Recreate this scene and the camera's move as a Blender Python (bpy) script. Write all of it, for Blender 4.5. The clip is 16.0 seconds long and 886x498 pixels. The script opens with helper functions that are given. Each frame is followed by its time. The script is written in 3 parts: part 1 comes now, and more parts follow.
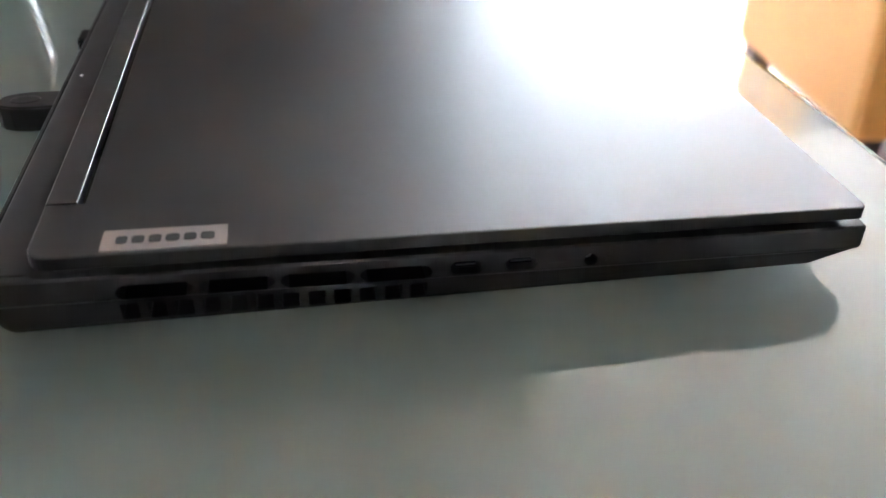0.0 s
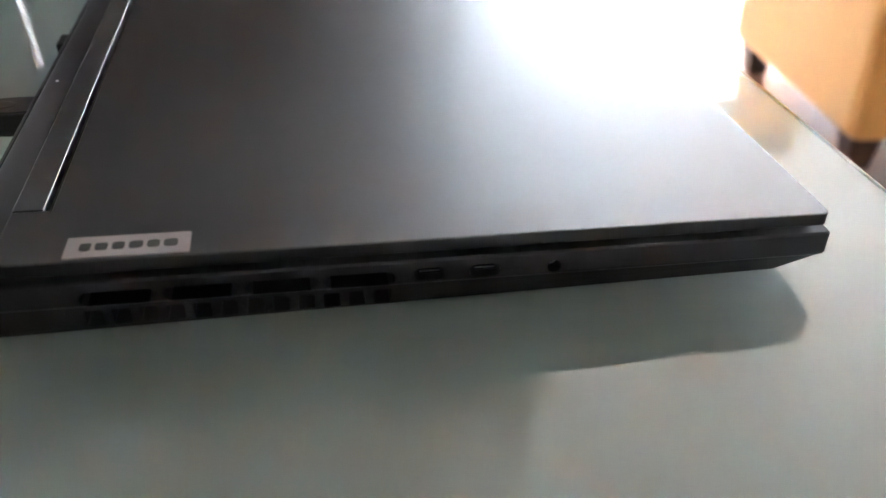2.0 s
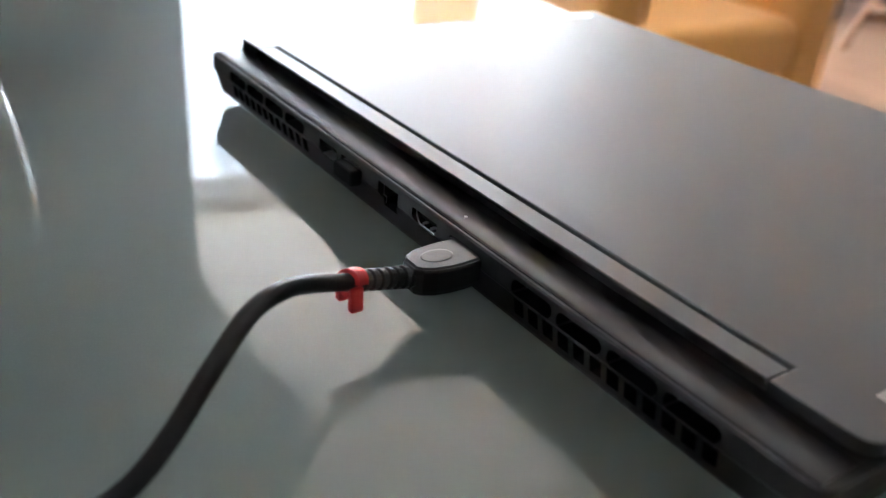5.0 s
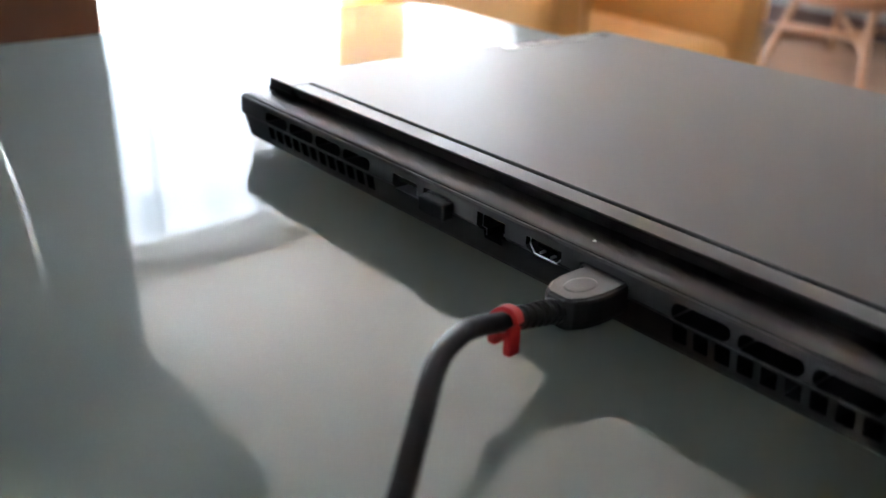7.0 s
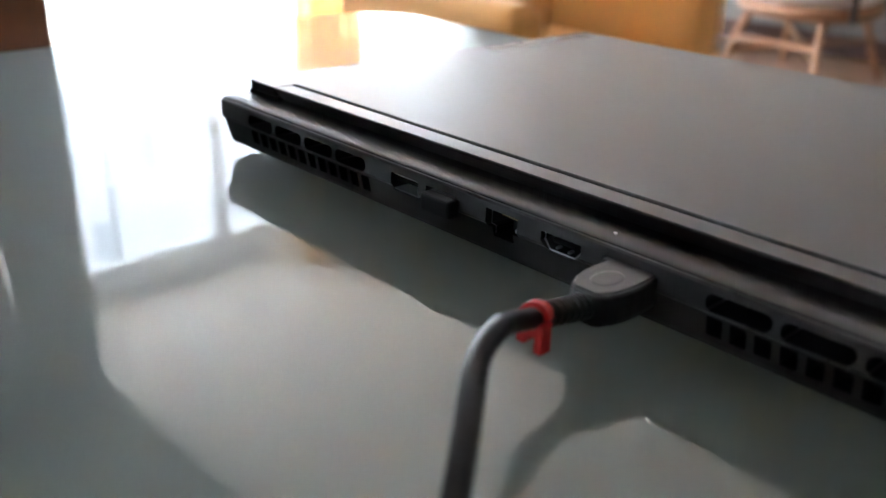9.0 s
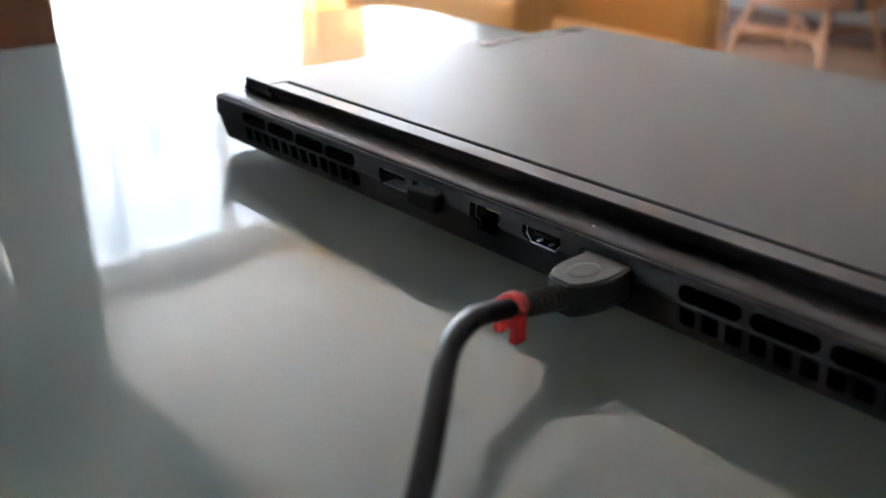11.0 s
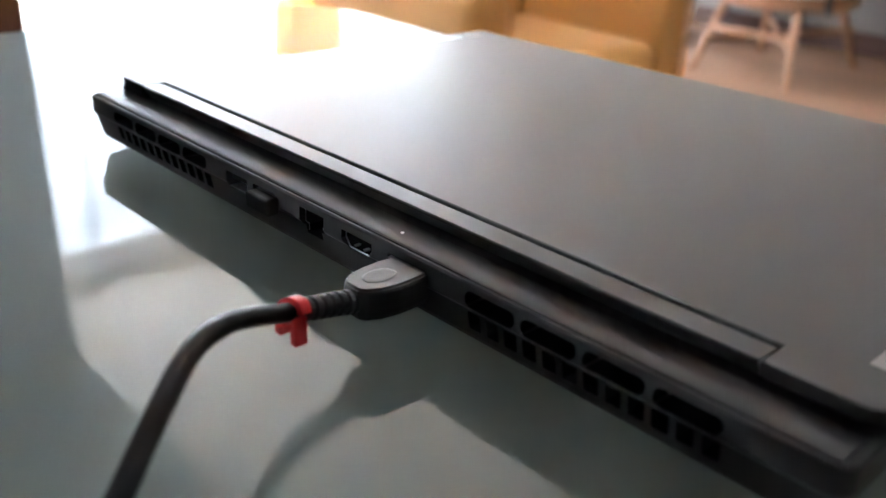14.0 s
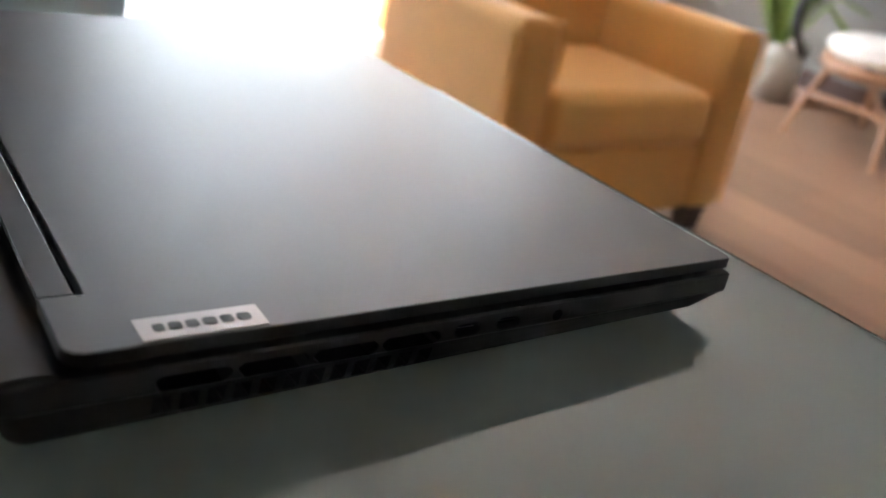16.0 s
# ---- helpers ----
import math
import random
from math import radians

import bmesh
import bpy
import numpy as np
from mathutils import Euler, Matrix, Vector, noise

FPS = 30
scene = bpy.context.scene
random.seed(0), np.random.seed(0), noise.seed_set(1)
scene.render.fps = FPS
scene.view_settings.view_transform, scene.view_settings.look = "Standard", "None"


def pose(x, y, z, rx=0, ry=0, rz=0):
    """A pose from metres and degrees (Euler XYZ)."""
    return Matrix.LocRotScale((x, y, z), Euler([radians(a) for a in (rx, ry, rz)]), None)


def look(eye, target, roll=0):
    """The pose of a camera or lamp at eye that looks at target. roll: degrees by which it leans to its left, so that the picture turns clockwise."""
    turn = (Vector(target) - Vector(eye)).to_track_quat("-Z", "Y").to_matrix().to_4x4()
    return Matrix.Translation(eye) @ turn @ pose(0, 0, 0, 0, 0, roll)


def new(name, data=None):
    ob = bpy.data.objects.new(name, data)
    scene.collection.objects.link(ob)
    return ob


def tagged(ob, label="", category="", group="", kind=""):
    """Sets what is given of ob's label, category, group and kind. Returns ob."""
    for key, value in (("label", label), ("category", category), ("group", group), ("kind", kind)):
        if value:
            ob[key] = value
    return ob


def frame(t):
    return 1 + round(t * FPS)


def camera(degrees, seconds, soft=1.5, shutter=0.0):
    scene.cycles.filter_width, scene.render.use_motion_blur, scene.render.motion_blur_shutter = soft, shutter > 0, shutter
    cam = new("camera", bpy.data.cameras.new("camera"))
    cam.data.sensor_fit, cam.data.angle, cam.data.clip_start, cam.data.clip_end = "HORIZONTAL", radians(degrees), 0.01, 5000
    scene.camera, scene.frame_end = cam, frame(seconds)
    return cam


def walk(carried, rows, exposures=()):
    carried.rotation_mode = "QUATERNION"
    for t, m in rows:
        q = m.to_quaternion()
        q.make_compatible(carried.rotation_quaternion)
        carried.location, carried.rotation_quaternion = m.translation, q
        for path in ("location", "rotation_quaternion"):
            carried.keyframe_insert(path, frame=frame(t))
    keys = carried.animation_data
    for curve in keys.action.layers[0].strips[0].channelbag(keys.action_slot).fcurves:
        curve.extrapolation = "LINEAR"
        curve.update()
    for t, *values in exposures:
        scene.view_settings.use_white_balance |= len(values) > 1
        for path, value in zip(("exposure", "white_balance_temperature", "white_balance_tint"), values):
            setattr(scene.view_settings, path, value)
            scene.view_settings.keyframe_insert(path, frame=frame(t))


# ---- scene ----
cam = camera(52.8, 16.0)
PATH = [
    (0, (0.0910, -0.2110, 0.9005), (0.385, 1.449, -0.175), 0.70),
    (0.5, (0.0930, -0.2110, 0.9005), (0.387, 1.448, -0.176), 0.60),
    (1, (0.0910, -0.2120, 0.9045), (0.387, 1.443, -0.178), 0.70),
    (1.5, (0.0930, -0.2130, 0.9055), (0.387, 1.444, -0.175), 0.50),
    (2, (0.1020, -0.2130, 0.9035), (0.392, 1.446, -0.175), 0.60),
    (2.5, (0.0990, -0.2110, 0.9075), (0.390, 1.447, -0.172), 0.30),
    (3, (0.073, -0.221, 0.9165), (0.438, 1.415, -0.176), 0.5),
    (3.5, (0.007, -0.217, 0.926), (0.52, 1.373, -0.174), 3.0),
    (4, (-0.078, -0.175, 0.932), (0.582, 1.404, -0.103), 4.5),
    (4.5, (-0.136, -0.128, 0.915), (0.732, 1.384, -0.064), 5.6),
    (5, (-0.158, -0.068, 0.897), (0.883, 1.356, -0.045), 4.6),
    (7.5, (-0.193, -0.009, 0.873), (1.011, 1.344, 0.025), 0.9),
    (8, (-0.189, -0.002, 0.867), (1.04, 1.308, -0.012), -0.2),
    (8.5, (-0.193, 0.006, 0.869), (1.069, 1.299, 0.011), 0.2),
    (9, (-0.195, 0.007, 0.865), (1.068, 1.331, 0.059), 1.4),
    (11.5, (-0.194, -0.004, 0.871), (1.035, 1.332, 0.032), 0.3),
    (12, (-0.195, -0.003, 0.873), (1.026, 1.322, 0.006), -0.4),
    (12.5, (-0.197, -0.003, 0.863), (1.051, 1.314, 0.021), 1.2),
    (13, (-0.197, -0.004, 0.871), (1.039, 1.305, -0.001), 0.4),
    (13.5, (-0.185, -0.011, 0.869), (1.046, 1.314, 0.016), 0.7),
    (14, (-0.162, -0.045, 0.878), (1.108, 1.254, 0.041), 2.3),
    (14.5, (-0.117, -0.086, 0.893), (1.182, 1.224, 0.121), 6.2),
    (15, (-0.078, -0.126, 0.899), (1.167, 1.228, 0.114), 7.7),
    (15.4, (-0.047, -0.148, 0.893), (1.154, 1.238, 0.094), 9.7),
    (15.5, (-0.041, -0.151, 0.897), (1.151, 1.217, 0.056), 11.2),
    (16, (-0.023, -0.188, 0.894), (1.081, 1.261, 0.068), 10.0),
]
walk(cam, [(t, look(eye, target, roll)) for t, eye, target, roll in PATH],
     exposures=[(0.0, 4.90, 5950, 10), (3.0, 4.70, 5950, 10), (5.0, 4.25, 5950, 10), (9.0, 3.85, 5950, 10), (13.0, 3.95, 5950, 10), (14.1, 4.10, 5950, 10), (15.2, 3.65, 6050, 10), (16.0, 3.65, 6150, 10)])

# depth of field of the real lens
cam.data.dof.use_dof = True
cam.data.dof.focus_distance = 0.30
cam.data.dof.aperture_fstop = 10.0

# ---- world and light ----
world = bpy.data.worlds.new("sky")
scene.world = world
world.use_nodes = True
wn = world.node_tree
sky = wn.nodes.new("ShaderNodeTexSky")
sky.sky_type = "NISHITA"
sky.sun_disc = False
sky.sun_elevation = radians(56)
sky.sun_rotation = radians(48)
wn.nodes["Background"].inputs["Strength"].default_value = 0.06
wn.links.new(sky.outputs[0], wn.nodes["Background"].inputs["Color"])

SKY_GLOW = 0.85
# height and brightness outside the balcony door; low band raised to light the lid
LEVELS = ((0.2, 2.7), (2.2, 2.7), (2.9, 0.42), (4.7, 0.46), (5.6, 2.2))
# strength of the fill panel outside the unseen west window
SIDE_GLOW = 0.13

sun = new("sun", bpy.data.lights.new("sun", "SUN"))
sun.data.energy = 5.0
sun.data.angle = radians(0.6)
sun.data.color = (1.0, 0.95, 0.88)
sun.matrix_basis = look((0, 0, 5), (-0.50, -0.45, 4.0))


# ---- materials ----


def mat(name, color, rough=0.5, metal=0.0, vary=0.12, scale=60.0, bump=0.0, bump_scale=400.0, tint=None, **more):
    """A surface with two scales of variation in colour and gloss and a fine relief."""
    m = bpy.data.materials.new(name)
    m.use_nodes = True
    nt = m.node_tree
    b = nt.nodes["Principled BSDF"]
    b.inputs["Metallic"].default_value = metal
    tex = nt.nodes.new("ShaderNodeTexCoord")
    big = nt.nodes.new("ShaderNodeTexNoise")
    big.inputs["Scale"].default_value = scale * 0.12
    big.inputs["Detail"].default_value = 4
    fine = nt.nodes.new("ShaderNodeTexNoise")
    fine.inputs["Scale"].default_value = scale
    fine.inputs["Detail"].default_value = 6
    add = nt.nodes.new("ShaderNodeMath")
    add.operation = "ADD"
    half = nt.nodes.new("ShaderNodeMath")
    half.operation = "MULTIPLY"
    half.inputs[1].default_value = 0.5
    ramp = nt.nodes.new("ShaderNodeMix")
    ramp.data_type = "RGBA"
    lo = [max(0.0, c * (1 - vary)) for c in color]
    hi = [min(1.0, c * (1 + vary)) for c in (tint or color)]
    ramp.inputs["A"].default_value = (*lo, 1)
    ramp.inputs["B"].default_value = (*hi, 1)
    rr = nt.nodes.new("ShaderNodeMapRange")
    rr.inputs["To Min"].default_value = max(0.02, rough * (1 - vary * 0.7))
    rr.inputs["To Max"].default_value = min(1.0, rough * (1 + vary * 0.7))
    for n in (big, fine):
        nt.links.new(tex.outputs["Object"], n.inputs["Vector"])
    nt.links.new(big.outputs["Fac"], add.inputs[0])
    nt.links.new(fine.outputs["Fac"], add.inputs[1])
    nt.links.new(add.outputs[0], half.inputs[0])
    nt.links.new(half.outputs[0], ramp.inputs["Factor"])
    nt.links.new(half.outputs[0], rr.inputs["Value"])
    nt.links.new(ramp.outputs["Result"], b.inputs["Base Color"])
    nt.links.new(rr.outputs["Result"], b.inputs["Roughness"])
    if bump:
        grain = nt.nodes.new("ShaderNodeTexNoise")
        grain.inputs["Scale"].default_value = bump_scale
        grain.inputs["Detail"].default_value = 3
        bn = nt.nodes.new("ShaderNodeBump")
        bn.inputs["Strength"].default_value = bump
        bn.inputs["Distance"].default_value = 0.5 / bump_scale
        nt.links.new(tex.outputs["Object"], grain.inputs["Vector"])
        nt.links.new(grain.outputs["Fac"], bn.inputs["Height"])
        nt.links.new(bn.outputs["Normal"], b.inputs["Normal"])
    for key, value in more.items():
        b.inputs[key.replace("_", " ")].default_value = value
    return m


def glow(name, color, strength):
    m = bpy.data.materials.new(name)
    m.use_nodes = True
    b = m.node_tree.nodes["Principled BSDF"]
    b.inputs["Base Color"].default_value = (*color, 1)
    b.inputs["Emission Color"].default_value = (*color, 1)
    b.inputs["Emission Strength"].default_value = strength
    return m




def satin(name, color, rough, ior, grain=0.04):
    """Satin paint on metal: a dark body under a soft, steep-edged gloss."""
    m = mat(name, color, 0.6, 0.0, 0.07, 90, grain, 3500)
    nt = m.node_tree
    b = nt.nodes["Principled BSDF"]
    dif = nt.nodes.new("ShaderNodeBsdfDiffuse")
    glo = nt.nodes.new("ShaderNodeBsdfGlossy")
    glo.distribution = "BECKMANN"
    fre = nt.nodes.new("ShaderNodeFresnel")
    fre.inputs["IOR"].default_value = ior
    mix = nt.nodes.new("ShaderNodeMixShader")
    tc = nt.nodes.new("ShaderNodeTexCoord")
    smear = nt.nodes.new("ShaderNodeTexNoise")
    smear.inputs["Scale"].default_value = 22.0
    smear.inputs["Detail"].default_value = 5.0
    rng = nt.nodes.new("ShaderNodeMapRange")
    rng.inputs["To Min"].default_value = rough * 0.95
    rng.inputs["To Max"].default_value = rough * 1.05
    nt.links.new(tc.outputs["Object"], smear.inputs["Vector"])
    nt.links.new(smear.outputs["Fac"], rng.inputs["Value"])
    nt.links.new(rng.outputs["Result"], glo.inputs["Roughness"])
    nt.links.new(b.inputs["Base Color"].links[0].from_socket, dif.inputs["Color"])
    for n in (dif, glo):
        nt.links.new(b.inputs["Normal"].links[0].from_socket, n.inputs["Normal"])
    nt.links.new(fre.outputs[0], mix.inputs["Fac"])
    nt.links.new(dif.outputs[0], mix.inputs[1])
    nt.links.new(glo.outputs[0], mix.inputs[2])
    nt.links.new(mix.outputs[0], nt.nodes["Material Output"].inputs["Surface"])
    nt.nodes.remove(b)
    return m


LID = satin("lid_metal", (0.009, 0.0078, 0.0075), 0.465, 1.68)
BODY = mat("dark_plastic", (0.016, 0.0155, 0.0155), 0.46, 0.0, 0.12, 120, 0.12, 3000, Specular_IOR_Level=0.34)
SHELF = mat("shelf_plastic", (0.024, 0.021, 0.0205), 0.44, 0.2, 0.08, 120, 0.06, 3000)
STRIP = satin("hinge_metal", (0.018, 0.016, 0.016), 0.44, 1.6, 0.03)
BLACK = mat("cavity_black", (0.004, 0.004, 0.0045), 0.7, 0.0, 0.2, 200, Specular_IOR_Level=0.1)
CHROME = mat("port_metal", (0.26, 0.26, 0.27), 0.35, 1.0, 0.1, 300)
GOLD = mat("contact_gold", (0.30, 0.23, 0.12), 0.4, 1.0, 0.1, 300)
TAGM = mat("name_plate_metal", (0.30, 0.265, 0.255), 0.38, 0.6, 0.06, 250, 0.05, 2500)
INK = mat("plate_ink", (0.012, 0.011, 0.011), 0.6, 0.0, 0.1, 300)
EMBLEM = mat("emblem_metal", (0.80, 0.80, 0.82), 0.14, 1.0, 0.05, 300)
RUBBER = mat("rubber", (0.018, 0.018, 0.019), 0.6, 0.0, 0.2, 200, 0.2, 1500)
CABLE = mat("cable_rubber", (0.011, 0.011, 0.011), 0.42, 0.0, 0.2, 150, 0.1, 1500, Specular_IOR_Level=0.28)
PLUG = mat("plug_plastic", (0.012, 0.012, 0.0125), 0.38, 0.0, 0.2, 150, 0.1, 2500)
PLUGTOP = mat("plug_matt", (0.010, 0.010, 0.011), 0.32, 0.0, 0.1, 250, 0.25, 2500)
BRICK = mat("brick_plastic", (0.007, 0.007, 0.0075), 0.55, 0.0, 0.15, 150, 0.2, 2500, Specular_IOR_Level=0.2)
RED = mat("red_plastic", (0.55, 0.022, 0.022), 0.42, 0.0, 0.12, 150, 0.05, 1000)
LEDM = mat("led_lens", (0.8, 0.8, 0.82), 0.3, 0.0, 0.02, 100)
GLASSTOP = mat("frosted_glass", (0.118, 0.146, 0.139), 0.50, 0.0, 0.06, 8, 0.0)
GLASSTOP.node_tree.nodes["Principled BSDF"].inputs["Specular IOR Level"].default_value = 0.35


def dust_on(m):
    """A thin film of fine dust in soft patches."""
    nt = m.node_tree
    b = nt.nodes["Principled BSDF"]
    tc = nt.nodes.new("ShaderNodeTexCoord")
    patch = nt.nodes.new("ShaderNodeTexNoise")
    patch.inputs["Scale"].default_value = 5.5
    patch.inputs["Detail"].default_value = 1.5
    ramp = nt.nodes.new("ShaderNodeMapRange")
    ramp.inputs["From Min"].default_value = 0.48
    ramp.inputs["From Max"].default_value = 0.66
    specks = nt.nodes.new("ShaderNodeTexNoise")
    specks.inputs["Scale"].default_value = 1500
    specks.inputs["Detail"].default_value = 2
    sharp = nt.nodes.new("ShaderNodeMapRange")
    sharp.inputs["From Min"].default_value = 0.50
    sharp.inputs["From Max"].default_value = 0.72
    mul = nt.nodes.new("ShaderNodeMath")
    mul.operation = "MULTIPLY"
    amt = nt.nodes.new("ShaderNodeMath")
    amt.operation = "MULTIPLY"
    amt.inputs[1].default_value = 0.5
    mix = nt.nodes.new("ShaderNodeMix")
    mix.data_type = "RGBA"
    mix.inputs["B"].default_value = (0.42, 0.43, 0.41, 1)
    src = b.inputs["Base Color"].links[0].from_socket
    for n in (patch, specks):
        nt.links.new(tc.outputs["Object"], n.inputs["Vector"])
    nt.links.new(patch.outputs["Fac"], ramp.inputs["Value"])
    nt.links.new(specks.outputs["Fac"], sharp.inputs["Value"])
    nt.links.new(ramp.outputs["Result"], mul.inputs[0])
    nt.links.new(sharp.outputs["Result"], mul.inputs[1])
    nt.links.new(mul.outputs[0], amt.inputs[0])
    nt.links.new(amt.outputs[0], mix.inputs["Factor"])
    nt.links.new(src, mix.inputs["A"])
    nt.links.new(mix.outputs["Result"], b.inputs["Base Color"])


dust_on(GLASSTOP)

GLASSEDGE = mat("glass_edge", (0.022, 0.040, 0.036), 0.12, 0.0, 0.1, 20)
STEEL = mat("table_steel", (0.5, 0.5, 0.5), 0.3, 1.0, 0.06, 30)
PAINT = mat("wall_paint", (0.74, 0.73, 0.70), 0.85, 0.0, 0.05, 8, 0.1, 150)
# darker than the north wall's paint: holds down bounced light from the unseen walls
GREIGE = mat("greige_wall_paint", (0.56, 0.54, 0.51), 0.85, 0.0, 0.06, 8, 0.1, 150)
# shade of the far ceiling zone, put into the paint as dark grey
CEILSHADE = mat("ceiling_shade_paint", (0.078, 0.078, 0.072), 0.85, 0.0, 0.06, 8, 0.1, 150)
TAUPE = mat("taupe_wall_paint", (0.21, 0.205, 0.195), 0.85, 0.0, 0.06, 8, 0.1, 150)
CEIL = mat("ceiling_paint", (0.91, 0.885, 0.84), 0.9, 0.0, 0.04, 6, 0.1, 150)
STONE = mat("pale_stone", (0.68, 0.68, 0.67), 0.8, 0.0, 0.08, 20, 0.2, 200)
WHITE = mat("white_lacquer", (0.8, 0.8, 0.79), 0.35, 0.0, 0.03, 20)
DARKWOOD = mat("dark_wood", (0.055, 0.022, 0.014), 0.4, 0.0, 0.3, 14, 0.1, 200)
OAK = mat("beech_wood", (0.42, 0.24, 0.13), 0.45, 0.0, 0.15, 25, 0.1, 200)
YELLOW = mat("mustard_fabric", (0.74, 0.38, 0.10), 0.9, 0.0, 0.12, 120, 0.4, 900, Sheen_Weight=0.25)
YCURTAIN = mat("yellow_curtain", (0.66, 0.40, 0.11), 0.9, 0.0, 0.12, 60, 0.3, 900)


def let_through(m, color, share):
    """Thin cloth or leaf: part of the light goes through it."""
    nt = m.node_tree
    tl = nt.nodes.new("ShaderNodeBsdfTranslucent")
    tl.inputs["Color"].default_value = (*color, 1)
    mx = nt.nodes.new("ShaderNodeMixShader")
    mx.inputs["Fac"].default_value = share
    nt.links.new(nt.nodes["Principled BSDF"].outputs[0], mx.inputs[1])
    nt.links.new(tl.outputs[0], mx.inputs[2])
    nt.links.new(mx.outputs[0], nt.nodes["Material Output"].inputs["Surface"])
    return m




def polish(m, ior, rough):
    """A clear polished face over the body of a material."""
    nt = m.node_tree
    out = nt.nodes["Material Output"].inputs["Surface"]
    body = out.links[0].from_socket
    fre = nt.nodes.new("ShaderNodeFresnel")
    fre.inputs["IOR"].default_value = ior
    glo = nt.nodes.new("ShaderNodeBsdfGlossy")
    glo.inputs["Roughness"].default_value = rough
    mx = nt.nodes.new("ShaderNodeMixShader")
    nt.links.new(fre.outputs[0], mx.inputs["Fac"])
    nt.links.new(body, mx.inputs[1])
    nt.links.new(glo.outputs[0], mx.inputs[2])
    nt.links.new(mx.outputs[0], out)


# frosted glass: light comes up through it, and its face is polished
polish(let_through(GLASSTOP, (0.76, 0.90, 0.86), 0.64), 1.66, 0.02)

let_through(YCURTAIN, (0.74, 0.47, 0.18), 0.45)
CUSHION = mat("white_cushion_fabric", (0.72, 0.70, 0.67), 0.9, 0.0, 0.06, 80, 0.3, 700)
RATTAN = mat("brown_rattan", (0.30, 0.155, 0.080), 0.5, 0.0, 0.25, 40, 0.2, 300)
BLACKWOOD = mat("black_bentwood", (0.02, 0.019, 0.018), 0.35, 0.0, 0.2, 40)
LEAF = mat("leaf", (0.085, 0.13, 0.028), 0.45, 0.0, 0.35, 20)


let_through(LEAF, (0.30, 0.42, 0.08), 0.45)
POT = mat("plant_pot", (0.55, 0.54, 0.5), 0.6, 0.0, 0.1, 20)


def floor_material():
    m = mat("floor_laminate", (0.25, 0.138, 0.082), 0.40, 0.0, 0.16, 30, 0.05, 200)
    nt = m.node_tree
    for n in nt.nodes:
        if n.type == "TEX_NOISE":
            for l in list(n.inputs["Vector"].links):
                nt.links.remove(l)
            mp = nt.nodes.new("ShaderNodeMapping")
            mp.inputs["Scale"].default_value = (1.0, 0.12, 1.0)
            tc = nt.nodes.new("ShaderNodeTexCoord")
            nt.links.new(tc.outputs["Object"], mp.inputs["Vector"])
            nt.links.new(mp.outputs["Vector"], n.inputs["Vector"])
    info = nt.nodes.new("ShaderNodeObjectInfo")
    rng = nt.nodes.new("ShaderNodeMapRange")
    rng.inputs["To Min"].default_value = 0.75
    rng.inputs["To Max"].default_value = 1.25
    hsv = nt.nodes.new("ShaderNodeHueSaturation")
    b = nt.nodes["Principled BSDF"]
    src = b.inputs["Base Color"].links[0].from_socket
    nt.links.new(info.outputs["Random"], rng.inputs["Value"])
    nt.links.new(rng.outputs["Result"], hsv.inputs["Value"])
    nt.links.new(src, hsv.inputs["Color"])
    nt.links.new(hsv.outputs["Color"], b.inputs["Base Color"])
    return m


FLOOR = floor_material()



def sheer_material():
    m = bpy.data.materials.new("sheer_voile")
    m.use_nodes = True
    nt = m.node_tree
    out = nt.nodes["Material Output"]
    nt.nodes.remove(nt.nodes["Principled BSDF"])
    tr = nt.nodes.new("ShaderNodeBsdfTransparent")
    tl = nt.nodes.new("ShaderNodeBsdfTranslucent")
    tl.inputs["Color"].default_value = (0.85, 0.86, 0.88, 1)
    mx = nt.nodes.new("ShaderNodeMixShader")
    weave = nt.nodes.new("ShaderNodeTexNoise")
    weave.inputs["Scale"].default_value = 40
    rng = nt.nodes.new("ShaderNodeMapRange")
    rng.inputs["To Min"].default_value = 0.06
    rng.inputs["To Max"].default_value = 0.18
    nt.links.new(weave.outputs["Fac"], rng.inputs["Value"])
    nt.links.new(rng.outputs["Result"], mx.inputs["Fac"])
    nt.links.new(tr.outputs[0], mx.inputs[1])
    nt.links.new(tl.outputs[0], mx.inputs[2])
    nt.links.new(mx.outputs[0], out.inputs["Surface"])
    return m


SHEER = sheer_material()


def glass_material(name, color=(1, 1, 1), rough=0.0, ior=1.45):
    m = bpy.data.materials.new(name)
    m.use_nodes = True
    b = m.node_tree.nodes["Principled BSDF"]
    b.inputs["Base Color"].default_value = (*color, 1)
    b.inputs["Transmission Weight"].default_value = 1.0
    b.inputs["Roughness"].default_value = rough
    b.inputs["IOR"].default_value = ior
    return m


PANE = glass_material("window_glass")
CUPGLASS = glass_material("cup_glass", (0.97, 0.95, 0.94), 0.03)

# ---- mesh helpers ----


def shade(me, smooth):
    me.polygons.foreach_set("use_smooth", [smooth] * len(me.polygons))


def link(name, bm, material, parent=None, label="", smooth=False):
    me = bpy.data.meshes.new(name)
    bmesh.ops.recalc_face_normals(bm, faces=bm.faces)
    bm.to_mesh(me)
    bm.free()
    for m in (material if isinstance(material, (list, tuple)) else [material]):
        me.materials.append(m)
    shade(me, smooth)
    ob = new(name, me)
    if parent is not None:
        ob.parent = parent
    if label:
        ob["label"] = label
    return ob


def part(name, bm, material, parent, label="", smooth=False):
    return link(name, bm, material, parent, label, smooth)


